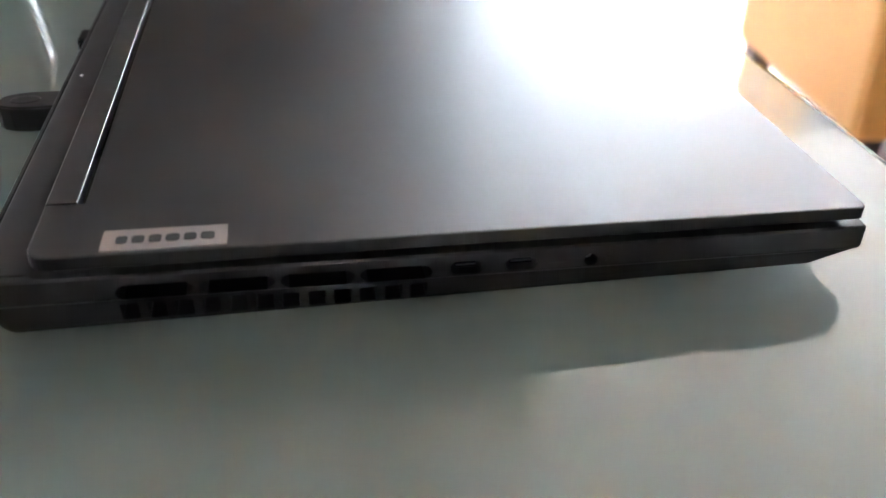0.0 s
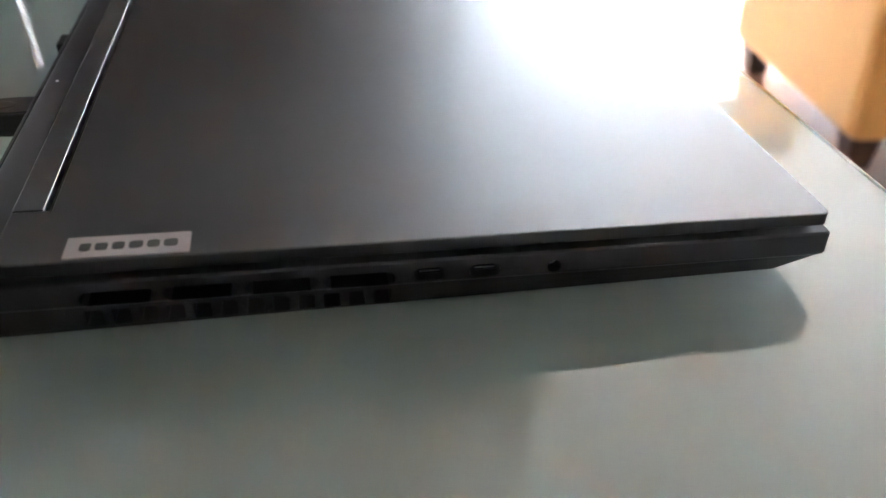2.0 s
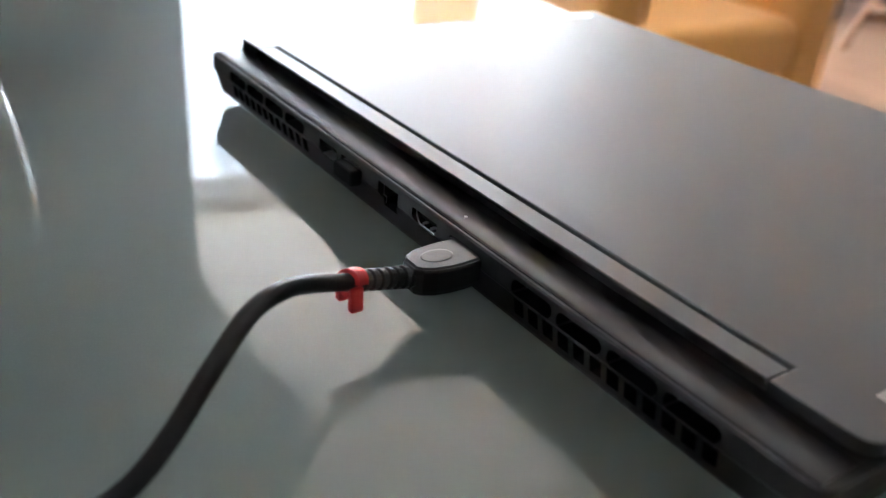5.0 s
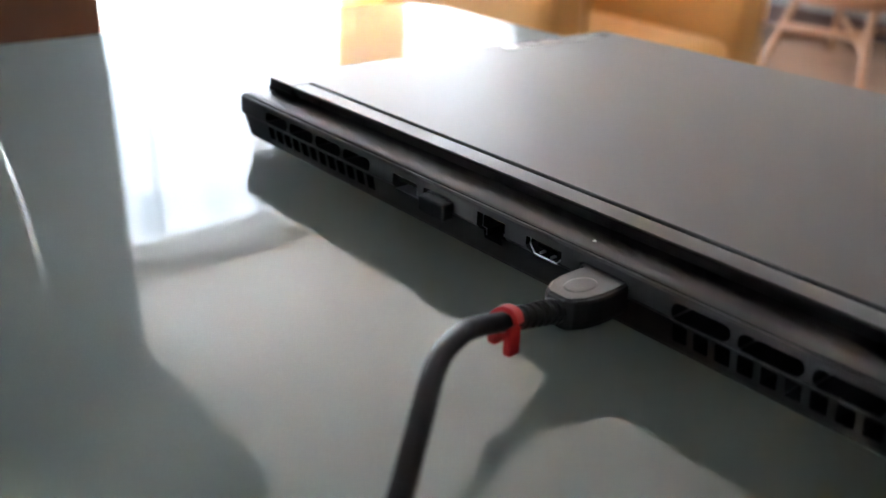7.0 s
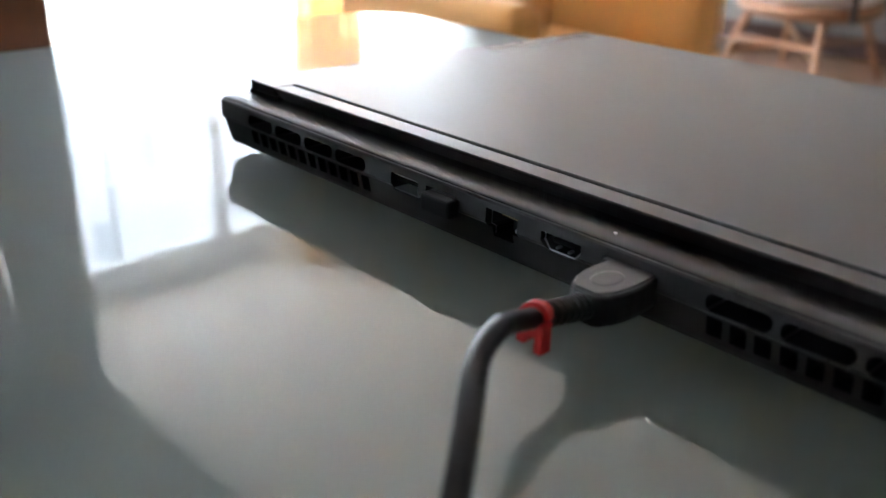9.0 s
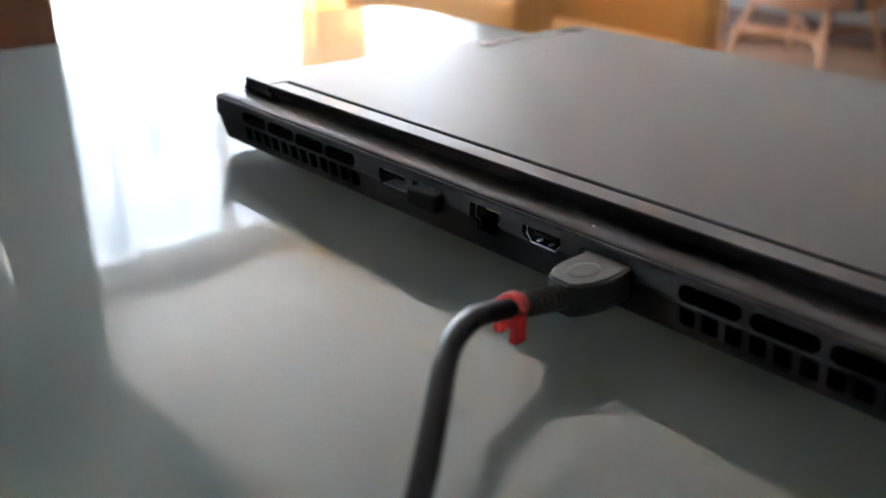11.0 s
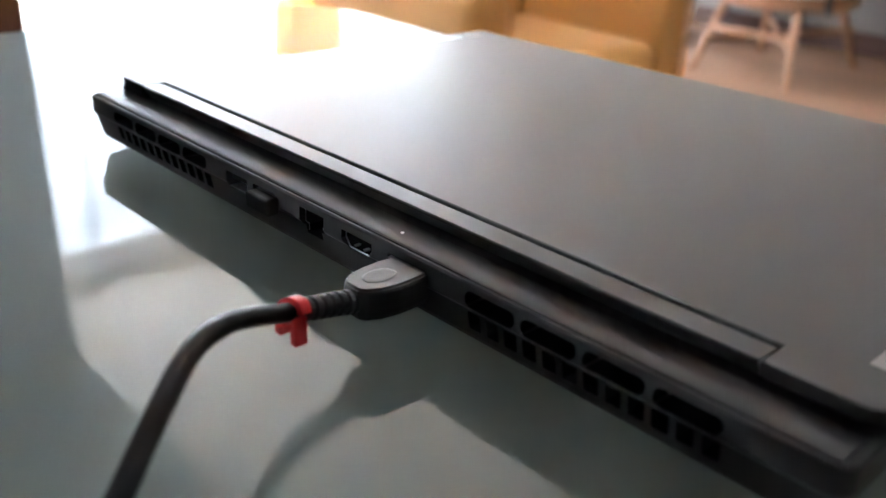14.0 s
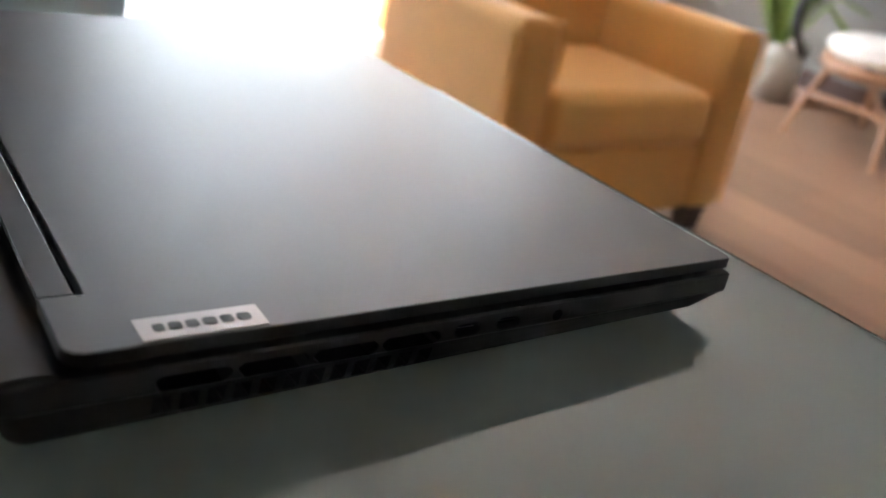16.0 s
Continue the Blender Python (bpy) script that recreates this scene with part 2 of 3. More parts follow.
def thing(name, label, category, group="", place=(0, 0, 0), turn=0.0):
    ob = new(name)
    ob.empty_display_size = 0.05
    ob.matrix_basis = pose(*place, 0, 0, turn)
    return tagged(ob, label, category, group)


def setting(name, bm, material, label="", smooth=False):
    return tagged(link(name, bm, material, None, "", smooth), label or name.replace("_", " "), name.split("_")[0], kind="structure")


def box(lo, hi, bevel=0.0, seg=2, bm=None):
    own = bmesh.new()
    r = bmesh.ops.create_cube(own, size=1)
    c = [(a + b) / 2 for a, b in zip(lo, hi)]
    s = [abs(b - a) for a, b in zip(lo, hi)]
    bmesh.ops.transform(own, matrix=Matrix.Translation(c) @ Matrix.Diagonal((*s, 1)), verts=r["verts"])
    if bevel:
        bmesh.ops.bevel(own, geom=own.edges[:], offset=bevel, segments=seg, affect="EDGES", profile=0.5)
    return merge(bm, own)


def merge(bm, own):
    if bm is None:
        return own
    me = bpy.data.meshes.new("scratch")
    own.to_mesh(me)
    own.free()
    bm.from_mesh(me)
    bpy.data.meshes.remove(me)
    return bm


def round_rect(x0, y0, x1, y1, r, seg=6):
    """Outline of a rectangle with round corners; r is one radius or four (from the low corner, against the clock)."""
    rs = r if isinstance(r, (list, tuple)) else (r,) * 4
    pts = []
    for (cx, cy, sx, sy, a0), q in zip(((x0, y0, 1, 1, 180), (x1, y0, -1, 1, 270), (x1, y1, -1, -1, 0), (x0, y1, 1, -1, 90)), rs):
        if q <= 0:
            pts.append((cx, cy))
            continue
        for k in range(seg + 1):
            a = radians(a0 + 90 * k / seg)
            pts.append((cx + sx * q + q * math.cos(a), cy + sy * q + q * math.sin(a)))
    return pts


def loft(loops, bm=None, cap=True):
    """Rings of equal length, joined in turn and closed at both ends."""
    own = bmesh.new()
    rings = [[own.verts.new(p) for p in loop] for loop in loops]
    n = len(rings[0])
    for a, b in zip(rings, rings[1:]):
        for i in range(n):
            own.faces.new((a[i], a[(i + 1) % n], b[(i + 1) % n], b[i]))
    if cap:
        own.faces.new(rings[0][::-1])
        own.faces.new(rings[-1])
    return merge(bm, own)


def prism(outline, lo, hi, axis="z", bm=None):
    """A flat outline drawn out along an axis from lo to hi."""
    put = {"z": lambda a, b, c: (a, b, c), "x": lambda a, b, c: (c, a, b), "y": lambda a, b, c: (a, c, b)}[axis]
    return loft([[put(a, b, lo) for a, b in outline], [put(a, b, hi) for a, b in outline]], bm)


def glide(points, steps=8):
    """A smooth line through points (Catmull-Rom)."""
    p = [np.array(q, float) for q in points]
    p = [2 * p[0] - p[1], *p, 2 * p[-1] - p[-2]]
    out = []
    for a, b, c, d in zip(p, p[1:], p[2:], p[3:]):
        for k in range(steps):
            t = k / steps
            out.append(0.5 * (2 * b + (c - a) * t + (2 * a - 5 * b + 4 * c - d) * t * t + (3 * b - a - 3 * c + d) * t**3))
    out.append(p[-2])
    return out


def tube(line, radius, sides=12, bm=None, flat=1.0):
    """A round bar along a line; radius is a number or a function of the way along it, from 0 to 1."""
    line = [Vector(q) for q in line]
    rings = []
    up = Vector((0, 0, 1))
    for i, q in enumerate(line):
        d = (line[min(i + 1, len(line) - 1)] - line[max(i - 1, 0)]).normalized()
        s = d.cross(up)
        s = s.normalized() if s.length > 1e-4 else Vector((1, 0, 0))
        u = s.cross(d).normalized()
        r = radius(i / (len(line) - 1)) if callable(radius) else radius
        rings.append([tuple(q + s * (r * math.cos(2 * math.pi * k / sides)) + u * (r * flat * math.sin(2 * math.pi * k / sides))) for k in range(sides)])
    return loft(rings, bm)


def lathe(profile, seg=32, bm=None, centre=(0, 0, 0)):
    rings = [[(centre[0] + r * math.cos(2 * math.pi * k / seg), centre[1] + r * math.sin(2 * math.pi * k / seg), centre[2] + z) for k in range(seg)] for r, z in profile]
    return loft(rings, bm)


def cut(bm, cutters):
    """The solid bm with the cutters taken out of it."""
    a, b = bpy.data.meshes.new("solid"), bpy.data.meshes.new("cutter")
    bmesh.ops.recalc_face_normals(bm, faces=bm.faces)
    bmesh.ops.recalc_face_normals(cutters, faces=cutters.faces)
    bm.to_mesh(a), cutters.to_mesh(b)
    bm.free(), cutters.free()
    oa, ob = new("solid", a), new("cutter", b)
    mod = oa.modifiers.new("cut", "BOOLEAN")
    mod.object, mod.operation, mod.solver = ob, "DIFFERENCE", "EXACT"
    bpy.context.view_layer.update()
    done = bpy.data.meshes.new_from_object(oa.evaluated_get(bpy.context.evaluated_depsgraph_get()))
    out = bmesh.new()
    out.from_mesh(done)
    for o in (oa, ob):
        bpy.data.objects.remove(o)
    for m in (a, b, done):
        bpy.data.meshes.remove(m)
    return out


# ---- the room ----
T = 0.740          # height of the table's top
X0, X1, Y0, Y1, H = -2.4, 4.3, -3.2, 3.7, 2.55
WX0, WX1, WZ1 = 0.72, 3.50, 2.45    # balcony door

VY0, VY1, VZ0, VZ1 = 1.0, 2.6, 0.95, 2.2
setting("floor", box((X0 - 0.2, Y0 - 0.2, -0.1), (X1 + 0.2, Y1 + 0.2, -0.006)), DARKWOOD, "reddish brown wood laminate floor")
setting("ceiling", box((X0 - 0.2, Y0 - 0.2, H), (X1 + 0.2, Y1 + 0.2, H + 0.15)), CEIL, "cream painted ceiling")
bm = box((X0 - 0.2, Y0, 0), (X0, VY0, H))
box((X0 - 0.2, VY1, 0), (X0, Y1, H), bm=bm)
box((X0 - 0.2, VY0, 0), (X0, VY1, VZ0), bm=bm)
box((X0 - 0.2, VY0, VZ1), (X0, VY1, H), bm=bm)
setting("wall_west", bm, GREIGE, "grey-beige painted wall with an added window")
setting("wall_east", box((X1, Y0, 0), (X1 + 0.2, Y1, H)), TAUPE, "taupe painted wall with dark baseboard")
setting("wall_south", box((X0 - 0.2, Y0 - 0.2, 0), (X1 + 0.2, Y0, H)), GREIGE, "grey-beige painted wall")
bm = box((X0 - 0.2, Y1, 0), (WX0, Y1 + 0.25, H))
box((WX1, Y1, 0), (X1 + 0.2, Y1 + 0.25, H), bm=bm)
box((WX0, Y1, WZ1), (WX1, Y1 + 0.25, H), bm=bm)
setting("wall_north", bm, PAINT, "off-white painted wall round the balcony door")
# dim ceiling zone, built as a dropped part with its shade painted in
setting("bulkhead", box((X0, 2.0, H - 0.15), (0.86, Y1, H - 0.002), 0.004), CEILSHADE, "dropped part of the ceiling, its shade put in as dark grey")
setting("baseboard", box((X1 - 0.02, Y0, 0), (X1, Y1, 0.10), 0.004), DARKWOOD, "dark brown wooden baseboard")


def daylight():
    """Hazy daylight: a pale street front with tall windows, the open sky above it, and a brighter low band added to
    light the lid.
    """
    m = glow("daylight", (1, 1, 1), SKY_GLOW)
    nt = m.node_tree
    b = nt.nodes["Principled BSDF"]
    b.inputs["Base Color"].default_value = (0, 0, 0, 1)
    tc = nt.nodes.new("ShaderNodeTexCoord")
    mp = nt.nodes.new("ShaderNodeMapping")
    mp.inputs["Rotation"].default_value = (radians(90), 0, 0)
    br = nt.nodes.new("ShaderNodeTexBrick")
    br.offset = 0.3
    for key, value in (("Scale", 1.0), ("Mortar Size", 0.26), ("Mortar Smooth", 0.25), ("Brick Width", 0.74), ("Row Height", 2.05), ("Bias", 0.2)):
        br.inputs[key].default_value = value
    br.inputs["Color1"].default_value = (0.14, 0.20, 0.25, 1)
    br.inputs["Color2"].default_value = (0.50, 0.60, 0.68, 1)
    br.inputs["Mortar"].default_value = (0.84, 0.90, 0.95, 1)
    # noise fades parts of the front unevenly to a pale tone
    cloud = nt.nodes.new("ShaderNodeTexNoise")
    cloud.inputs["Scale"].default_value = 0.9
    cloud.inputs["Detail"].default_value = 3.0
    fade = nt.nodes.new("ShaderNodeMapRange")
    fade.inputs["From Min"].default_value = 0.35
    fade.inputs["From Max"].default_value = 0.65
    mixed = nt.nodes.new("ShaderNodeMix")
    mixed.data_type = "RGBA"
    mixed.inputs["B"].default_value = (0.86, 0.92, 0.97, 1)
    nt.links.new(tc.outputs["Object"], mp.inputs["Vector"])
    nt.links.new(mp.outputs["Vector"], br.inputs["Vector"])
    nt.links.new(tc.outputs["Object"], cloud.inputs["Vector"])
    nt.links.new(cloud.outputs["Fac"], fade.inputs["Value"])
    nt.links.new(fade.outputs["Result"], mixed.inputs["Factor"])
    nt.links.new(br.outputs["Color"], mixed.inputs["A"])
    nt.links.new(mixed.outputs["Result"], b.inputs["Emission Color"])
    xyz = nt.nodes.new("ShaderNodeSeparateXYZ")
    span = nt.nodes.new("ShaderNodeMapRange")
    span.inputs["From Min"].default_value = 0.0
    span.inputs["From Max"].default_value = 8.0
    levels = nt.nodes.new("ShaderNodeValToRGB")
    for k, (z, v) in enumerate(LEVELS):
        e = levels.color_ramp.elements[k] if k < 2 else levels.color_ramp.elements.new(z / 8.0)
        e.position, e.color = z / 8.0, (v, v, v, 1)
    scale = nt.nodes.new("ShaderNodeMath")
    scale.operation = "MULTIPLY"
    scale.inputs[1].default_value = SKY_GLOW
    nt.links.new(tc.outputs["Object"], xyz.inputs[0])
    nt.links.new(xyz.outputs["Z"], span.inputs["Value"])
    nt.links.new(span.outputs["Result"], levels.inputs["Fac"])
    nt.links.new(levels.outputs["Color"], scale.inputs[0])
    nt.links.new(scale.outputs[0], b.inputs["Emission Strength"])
    return m


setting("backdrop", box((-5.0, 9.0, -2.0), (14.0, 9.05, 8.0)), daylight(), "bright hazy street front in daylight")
# unseen slab outside the door, added so that sun bounces up to the ceiling
setting("terrace", box((-1.0, Y1 + 0.26, -0.10), (6.0, 8.9, -0.02)), STONE, "unseen pale stone slab added to bounce sun onto the ceiling")


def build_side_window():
    """A plain unseen window behind the table, added to fill in light from the west."""
    w = tagged(new("window_1"), "unseen white framed window added for light from the west", "window", kind="structure")
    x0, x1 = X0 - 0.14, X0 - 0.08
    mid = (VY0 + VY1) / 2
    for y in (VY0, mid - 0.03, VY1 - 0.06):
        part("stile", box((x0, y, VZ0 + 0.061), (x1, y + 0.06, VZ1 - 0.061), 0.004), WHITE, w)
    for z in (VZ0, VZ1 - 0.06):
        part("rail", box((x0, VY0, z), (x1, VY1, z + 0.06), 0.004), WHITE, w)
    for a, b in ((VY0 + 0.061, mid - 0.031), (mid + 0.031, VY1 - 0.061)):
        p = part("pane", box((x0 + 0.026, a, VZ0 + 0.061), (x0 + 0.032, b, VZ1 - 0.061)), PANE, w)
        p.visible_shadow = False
    # glowing panel added outside the window as fill light
    setting("backdrop_side", box((X0 - 0.75, VY0 - 1.0, -0.5), (X0 - 0.70, VY1 + 1.0, 3.5)), glow("side_fill_glow", (0.86, 0.95, 1.0), SIDE_GLOW), "pale grey-blue glow panel outside the added window")


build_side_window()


def build_balcony_door():
    d = tagged(new("door_balcony"), "white framed glazed balcony door", "door", kind="structure")
    y0, y1 = Y1 + 0.06, Y1 + 0.12
    cols = (WX0, 1.86, 2.68, WX1)
    for k, x in enumerate(cols):
        part("stile", box((x - (0.0 if k == 0 else 0.03), y0, 0), (x + (0.0 if k == 3 else 0.03), y1, WZ1), 0.004), WHITE, d)
    for a, b in zip(cols, cols[1:]):
        for z in (0.0, WZ1 - 0.06):
            part("rail", box((a + 0.031, y0, z), (b - 0.031, y1, z + 0.06), 0.004), WHITE, d)
        p = part("pane", box((a + 0.031, y0 + 0.026, 0.061), (b - 0.031, y0 + 0.032, WZ1 - 0.061)), PANE, d)
        p.visible_shadow = False
    part("pull_cord", tube([(1.28, Y1 - 0.02, 0.4), (1.28, Y1 - 0.02, WZ1)], 0.007, 8), BLACKWOOD, d)


build_balcony_door()

# ---- the table ----
TX1, TY1 = 0.320, 0.635


def build_table():
    t = thing("glass_table", "dining table with grey-green frosted glass top and steel legs", "table")
    loops = []
    for z, e in ((T - 0.010, 0.001), (T - 0.009, 0.0), (T - 0.001, 0.0), (T, 0.001)):
        loops.append([(x, y, z) for x, y in round_rect(-1.05 + e, -0.95 + e, TX1 - e, TY1 - e, 0.06, 10)])
    part("tabletop", loft(loops), GLASSTOP, t)
    rim = [[(x, y, z) for x, y in round_rect(-1.05 + e, -0.95 + e, TX1 - e, TY1 - e, 0.06, 10)] for z, e in ((T - 0.0096, 0.0), (T - 0.0104, -0.0012), (T - 0.0006, -0.0014), (T + 0.0002, -0.0004), (T + 0.0002, 0.0016))]
    part("glass_edge", loft(rim, cap=False), GLASSEDGE, t, "polished dark green glass edge")
    for x in (-0.93, 0.22):
        for y in (-0.83, 0.54):
            part("leg", prism(round_rect(x - 0.03, y - 0.03, x + 0.03, y + 0.03, 0.008), 0, T - 0.0105), STEEL, t)
    return t


build_table()


# ---- the laptop ----
D, W = 0.2604, 0.3597
ZT, ZL = T + 0.0245, T + 0.031   # top of the base, top of the lid


def ring(inset, z, r, front=None):
    f = inset if front is None else front
    rise = 0.036 if z < T + 0.010 else 0.0
    return [(x, y, z + rise * max(0.0, x - 0.13)) for x, y in round_rect(inset, inset, D + 0.0020 - f, W - 0.45 * inset, (r, 0.0018, 0.0018, r), 6)]


def slot(axis, a0, a1, z0, z1, depth, side, r=None, bm=None):
    """A pocket with round ends: axis x pockets go in along x from the rear, y pockets from the near (side 0) or far (side 1) flank."""
    o = round_rect(a0, z0, a1, z1, (z1 - z0) * 0.42 if r is None else r, 4)
    if axis == "x":
        return prism(o, -0.004, depth, "x", bm)
    return prism(o, -0.004, depth, "y", bm) if side == 0 else prism(o, W - depth, W + 0.004, "y", bm)


def marks(name, x0, x1, y0, y1, widths, z, depth, material, parent, label):
    """A row of plain rounded blocks between x0 and x1."""
    u = (x1 - x0) / (sum(widths) + 0.28 * (len(widths) - 1))
    x = x0
    for w in widths:
        part(name, prism(round_rect(x, y0, x + w * u, y1, min(w * u, y1 - y0) * 0.3, 4), z, z + depth), material, parent, label)
        x += (w + 0.28) * u


def build_laptop():
    lap = thing("laptop", "closed dark grey laptop standing on the glass table", "laptop")
    # the laptop is a little lower in front
    pivot = Matrix.Translation((0, 0, ZT))
    lap.matrix_basis = pivot @ pose(0, 0, 0, 0, 1.174, 0) @ pivot.inverted()
    # base shell with ports and vents cut in
    shell = loft([ring(0.0066, T + 0.0046, 0.006, 0.022), ring(0.0038, T + 0.0054, 0.006, 0.013), ring(0.0030, T + 0.0070, 0.006, 0.010),
                  ring(0.0011, T + 0.0158, 0.005, 0.0014), ring(0.0002, T + 0.0167, 0.005),
                  ring(0.0, T + 0.0174, 0.005), ring(0.0, ZT - 0.0006, 0.005), ring(0.0006, ZT, 0.005)])
    cutters = bmesh.new()
    for k in range(4):                                   # long vents
        a0, a1, z0, z1 = 0.0375 + k * 0.0224, 0.0375 + k * 0.0224 + 0.0208, T + 0.0164, T + 0.0212
        zm = (z0 + z1) / 2
        left = [(a0 + 0.0020, z1), (a0 + 0.0006, z1 - 0.0010), (a0, zm), (a0 + 0.0006, z0 + 0.0010), (a0 + 0.0020, z0)] if k == 0 else [(a0 + 0.0016, z1), (a0, zm + 0.0010), (a0, zm - 0.0002), (a0 + 0.0022, z0)]
        right = [(a1 - 0.0020, z0), (a1 - 0.0006, z0 + 0.0010), (a1, zm), (a1 - 0.0006, z1 - 0.0010), (a1 - 0.0020, z1)] if k == 3 else [(a1 - 0.0022, z0), (a1, zm - 0.0002), (a1, zm + 0.0010), (a1 - 0.0016, z1)]
        prism(left + right, -0.004, 0.010, "y", cutters)
        prism(left + right, W - 0.010, W + 0.004, "y", cutters)
        slot("x", 0.0285 + k * 0.0212, 0.0285 + k * 0.0212 + 0.0188, T + 0.0172, T + 0.0222, 0.010, 0, bm=cutters)
        slot("x", 0.2540 + k * 0.0205, 0.2540 + k * 0.0205 + 0.0183, T + 0.0172, T + 0.0222, 0.010, 0, bm=cutters)
    for k in range(12):                                  # small square vents below
        slot("y", 0.0378 + k * 0.00742, 0.0378 + k * 0.00742 + 0.0050, T + 0.0080, T + 0.0142, 0.010, 0, 0.0004, bm=cutters)
        slot("x", 0.0290 + k * 0.0070, 0.0290 + k * 0.0070 + 0.0046, T + 0.0092, T + 0.0150, 0.010, 0, 0.0004, bm=cutters)
        slot("x", 0.2535 + k * 0.0069, 0.2535 + k * 0.0069 + 0.0046, T + 0.0092, T + 0.0150, 0.010, 0, 0.0004, bm=cutters)
    for c in (0.1355, 0.1520):                           # two small flat ports
        slot("y", c - 0.0048, c + 0.0048, T + 0.0173, T + 0.0216, 0.008, 0, 0.0021, bm=cutters)
    o = [(0.1732 + 0.0021 * math.cos(a), T + 0.0192 + 0.0021 * math.sin(a)) for a in [2 * math.pi * k / 20 for k in range(20)]]
    prism(o, -0.004, 0.012, "y", cutters)
    for a in (0.2247, 0.2062):                           # two flat ports at the back
        slot("x", a, a + 0.0145, T + 0.0146, T + 0.0214, 0.009, 0, 0.0006, bm=cutters)
    rj = [(0.1780, 0.7618), (0.1918, 0.7618), (0.1918, 0.7555), (0.1893, 0.7555), (0.1893, 0.7525), (0.1805, 0.7525), (0.1805, 0.7555), (0.1780, 0.7555)]
    prism(rj[::-1], -0.004, 0.011, "x", cutters)
    hd = [(0.1528, 0.7612), (0.1682, 0.7612), (0.1682, 0.7582), (0.1656, 0.7552), (0.1554, 0.7552), (0.1528, 0.7582)]
    prism(hd[::-1], -0.004, 0.009, "x", cutters)
    slot("x", 0.1290, 0.1450, T + 0.0150, T + 0.0212, 0.008, 0, 0.0008, bm=cutters)      # power inlet
    shell = cut(shell, cutters)
    for f in shell.faces:                                # shade in the depths of vents and ports, put in as black
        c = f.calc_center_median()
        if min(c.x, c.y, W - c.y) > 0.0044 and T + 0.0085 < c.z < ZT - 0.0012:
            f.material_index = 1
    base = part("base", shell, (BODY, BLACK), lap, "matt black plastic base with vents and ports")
    # a gently domed shelf behind the lid, inside a fine seam
    shelf = [(0.0020 + 0.0145 * u, ZT + 0.0009 * math.sin(math.pi * min(1.0, u * 1.05) ** 0.62) ** 0.8) for u in [k / 22 for k in range(23)]] + [(0.0300, ZT + 0.0001), (0.0300, ZT - 0.001), (0.0020, ZT - 0.001)]
    part("rear_shelf", prism(shelf, 0.0030, W - 0.0030, "y"), SHELF, lap, "dark grey domed shelf behind the lid", smooth=False)
    part("seam", box((0.0016, 0.0030, ZT - 0.0004), (0.0019, W - 0.0030, ZT + 0.00025)), BLACK, lap, "fine dark seam")
    # hinge cover behind the lid, set off by a dark groove
    prof = [(0.0205, ZT + 0.0002), (0.0196, ZT + 0.0006), (0.0160, ZL - 0.0012), (0.0159, ZL - 0.0005), (0.0163, ZL - 0.0001), (0.0247, ZL - 0.0001), (0.0249, ZL - 0.0003), (0.0249, ZT + 0.0002)]
    part("hinge_cover", prism(prof, 0.0309, W - 0.0229, "y"), STRIP, lap, "smooth grey metal hinge strip")
    part("groove", box((0.0250, 0.0303, ZT + 0.0002), (0.0276, W - 0.0224, ZL - 0.0036)), BLACK, lap)

    def notched(e):
        q = round_rect(0.0160 + e, 0.0008 + e, D + 0.0005 - e, W + 0.0004 - e, (0.006, 0.003, 0.003, 0.005), 6)
        return q + [(0.0160 + e, W - 0.0222 + e), (0.0272 + e, W - 0.0222 + e), (0.0272 + e, 0.0302 - e), (0.0160 + e, 0.0302 - e)]

    part("lid", loft([[(x, y, z) for x, y in notched(e)] for z, e in ((ZL - 0.0044, 0.0006), (ZL - 0.0040, 0.0), (ZL - 0.0005, 0.0), (ZL - 0.00015, 0.00015), (ZL, 0.0005))]), LID, lap, "satin dark grey metal lid")
    part("screen_bezel", prism(round_rect(0.030, 0.004, D - 0.003, W - 0.004, 0.004), ZT + 0.0004, ZL - 0.0044), BLACK, lap)
    part("hinge_core", box((0.0215, 0.010, ZT + 0.0001), (0.030, W - 0.010, ZL - 0.0046)), BLACK, lap)
    part("hinge_block", box((0.0168, W - 0.0232, ZT + 0.0001), (0.0300, W - 0.0002, ZL - 0.0043), 0.0004), BODY, lap, "matt black hinge end under the lid")
    # name plate with a row of plain marks, and the emblem at the other end
    plate = part("name_plate", prism(round_rect(0.0350, 0.0022, 0.0686, 0.0130, 0.0004), ZL - 0.0002, ZL + 0.00028), TAGM, lap, "small brushed pinkish metal name plate")
    marks("plate_mark", 0.0388, 0.0652, 0.0056, 0.0094, (0.8, 0.9, 0.9, 1.0, 0.9, 1.0), ZL + 0.0003, 0.00012, INK, plate, "plain dark mark")
    marks("emblem_mark", 0.163, 0.2490, 0.3450, 0.3545, (0.9, 0.9, 1.1, 0.35, 1.1, 1.0), ZL - 0.0002, 0.0006, EMBLEM, lap, "plain polished mark")
    part("status_light", lathe([(0.0006, 0), (0.0006, 0.0002), (0.0002, 0.0004)], 10, centre=(0.0068, 0.1460, ZT + 0.0013)), LEDM, lap)
    # fittings inside the ports
    for c in (0.1355, 0.1520):
        tongue = part("port_tongue", box((c - 0.0033, 0.0014, T + 0.0189), (c + 0.0033, 0.0078, T + 0.0197), 0.0002), BLACK, base)
        part("contact_edge", box((c - 0.0030, 0.0011, T + 0.0198), (c + 0.0030, 0.0014, T + 0.02005)), CHROME, base)
    rim = [(0.1732 + 0.0017 * math.cos(2 * math.pi * k / 20), T + 0.0192 + 0.0017 * math.sin(2 * math.pi * k / 20)) for k in range(20)]
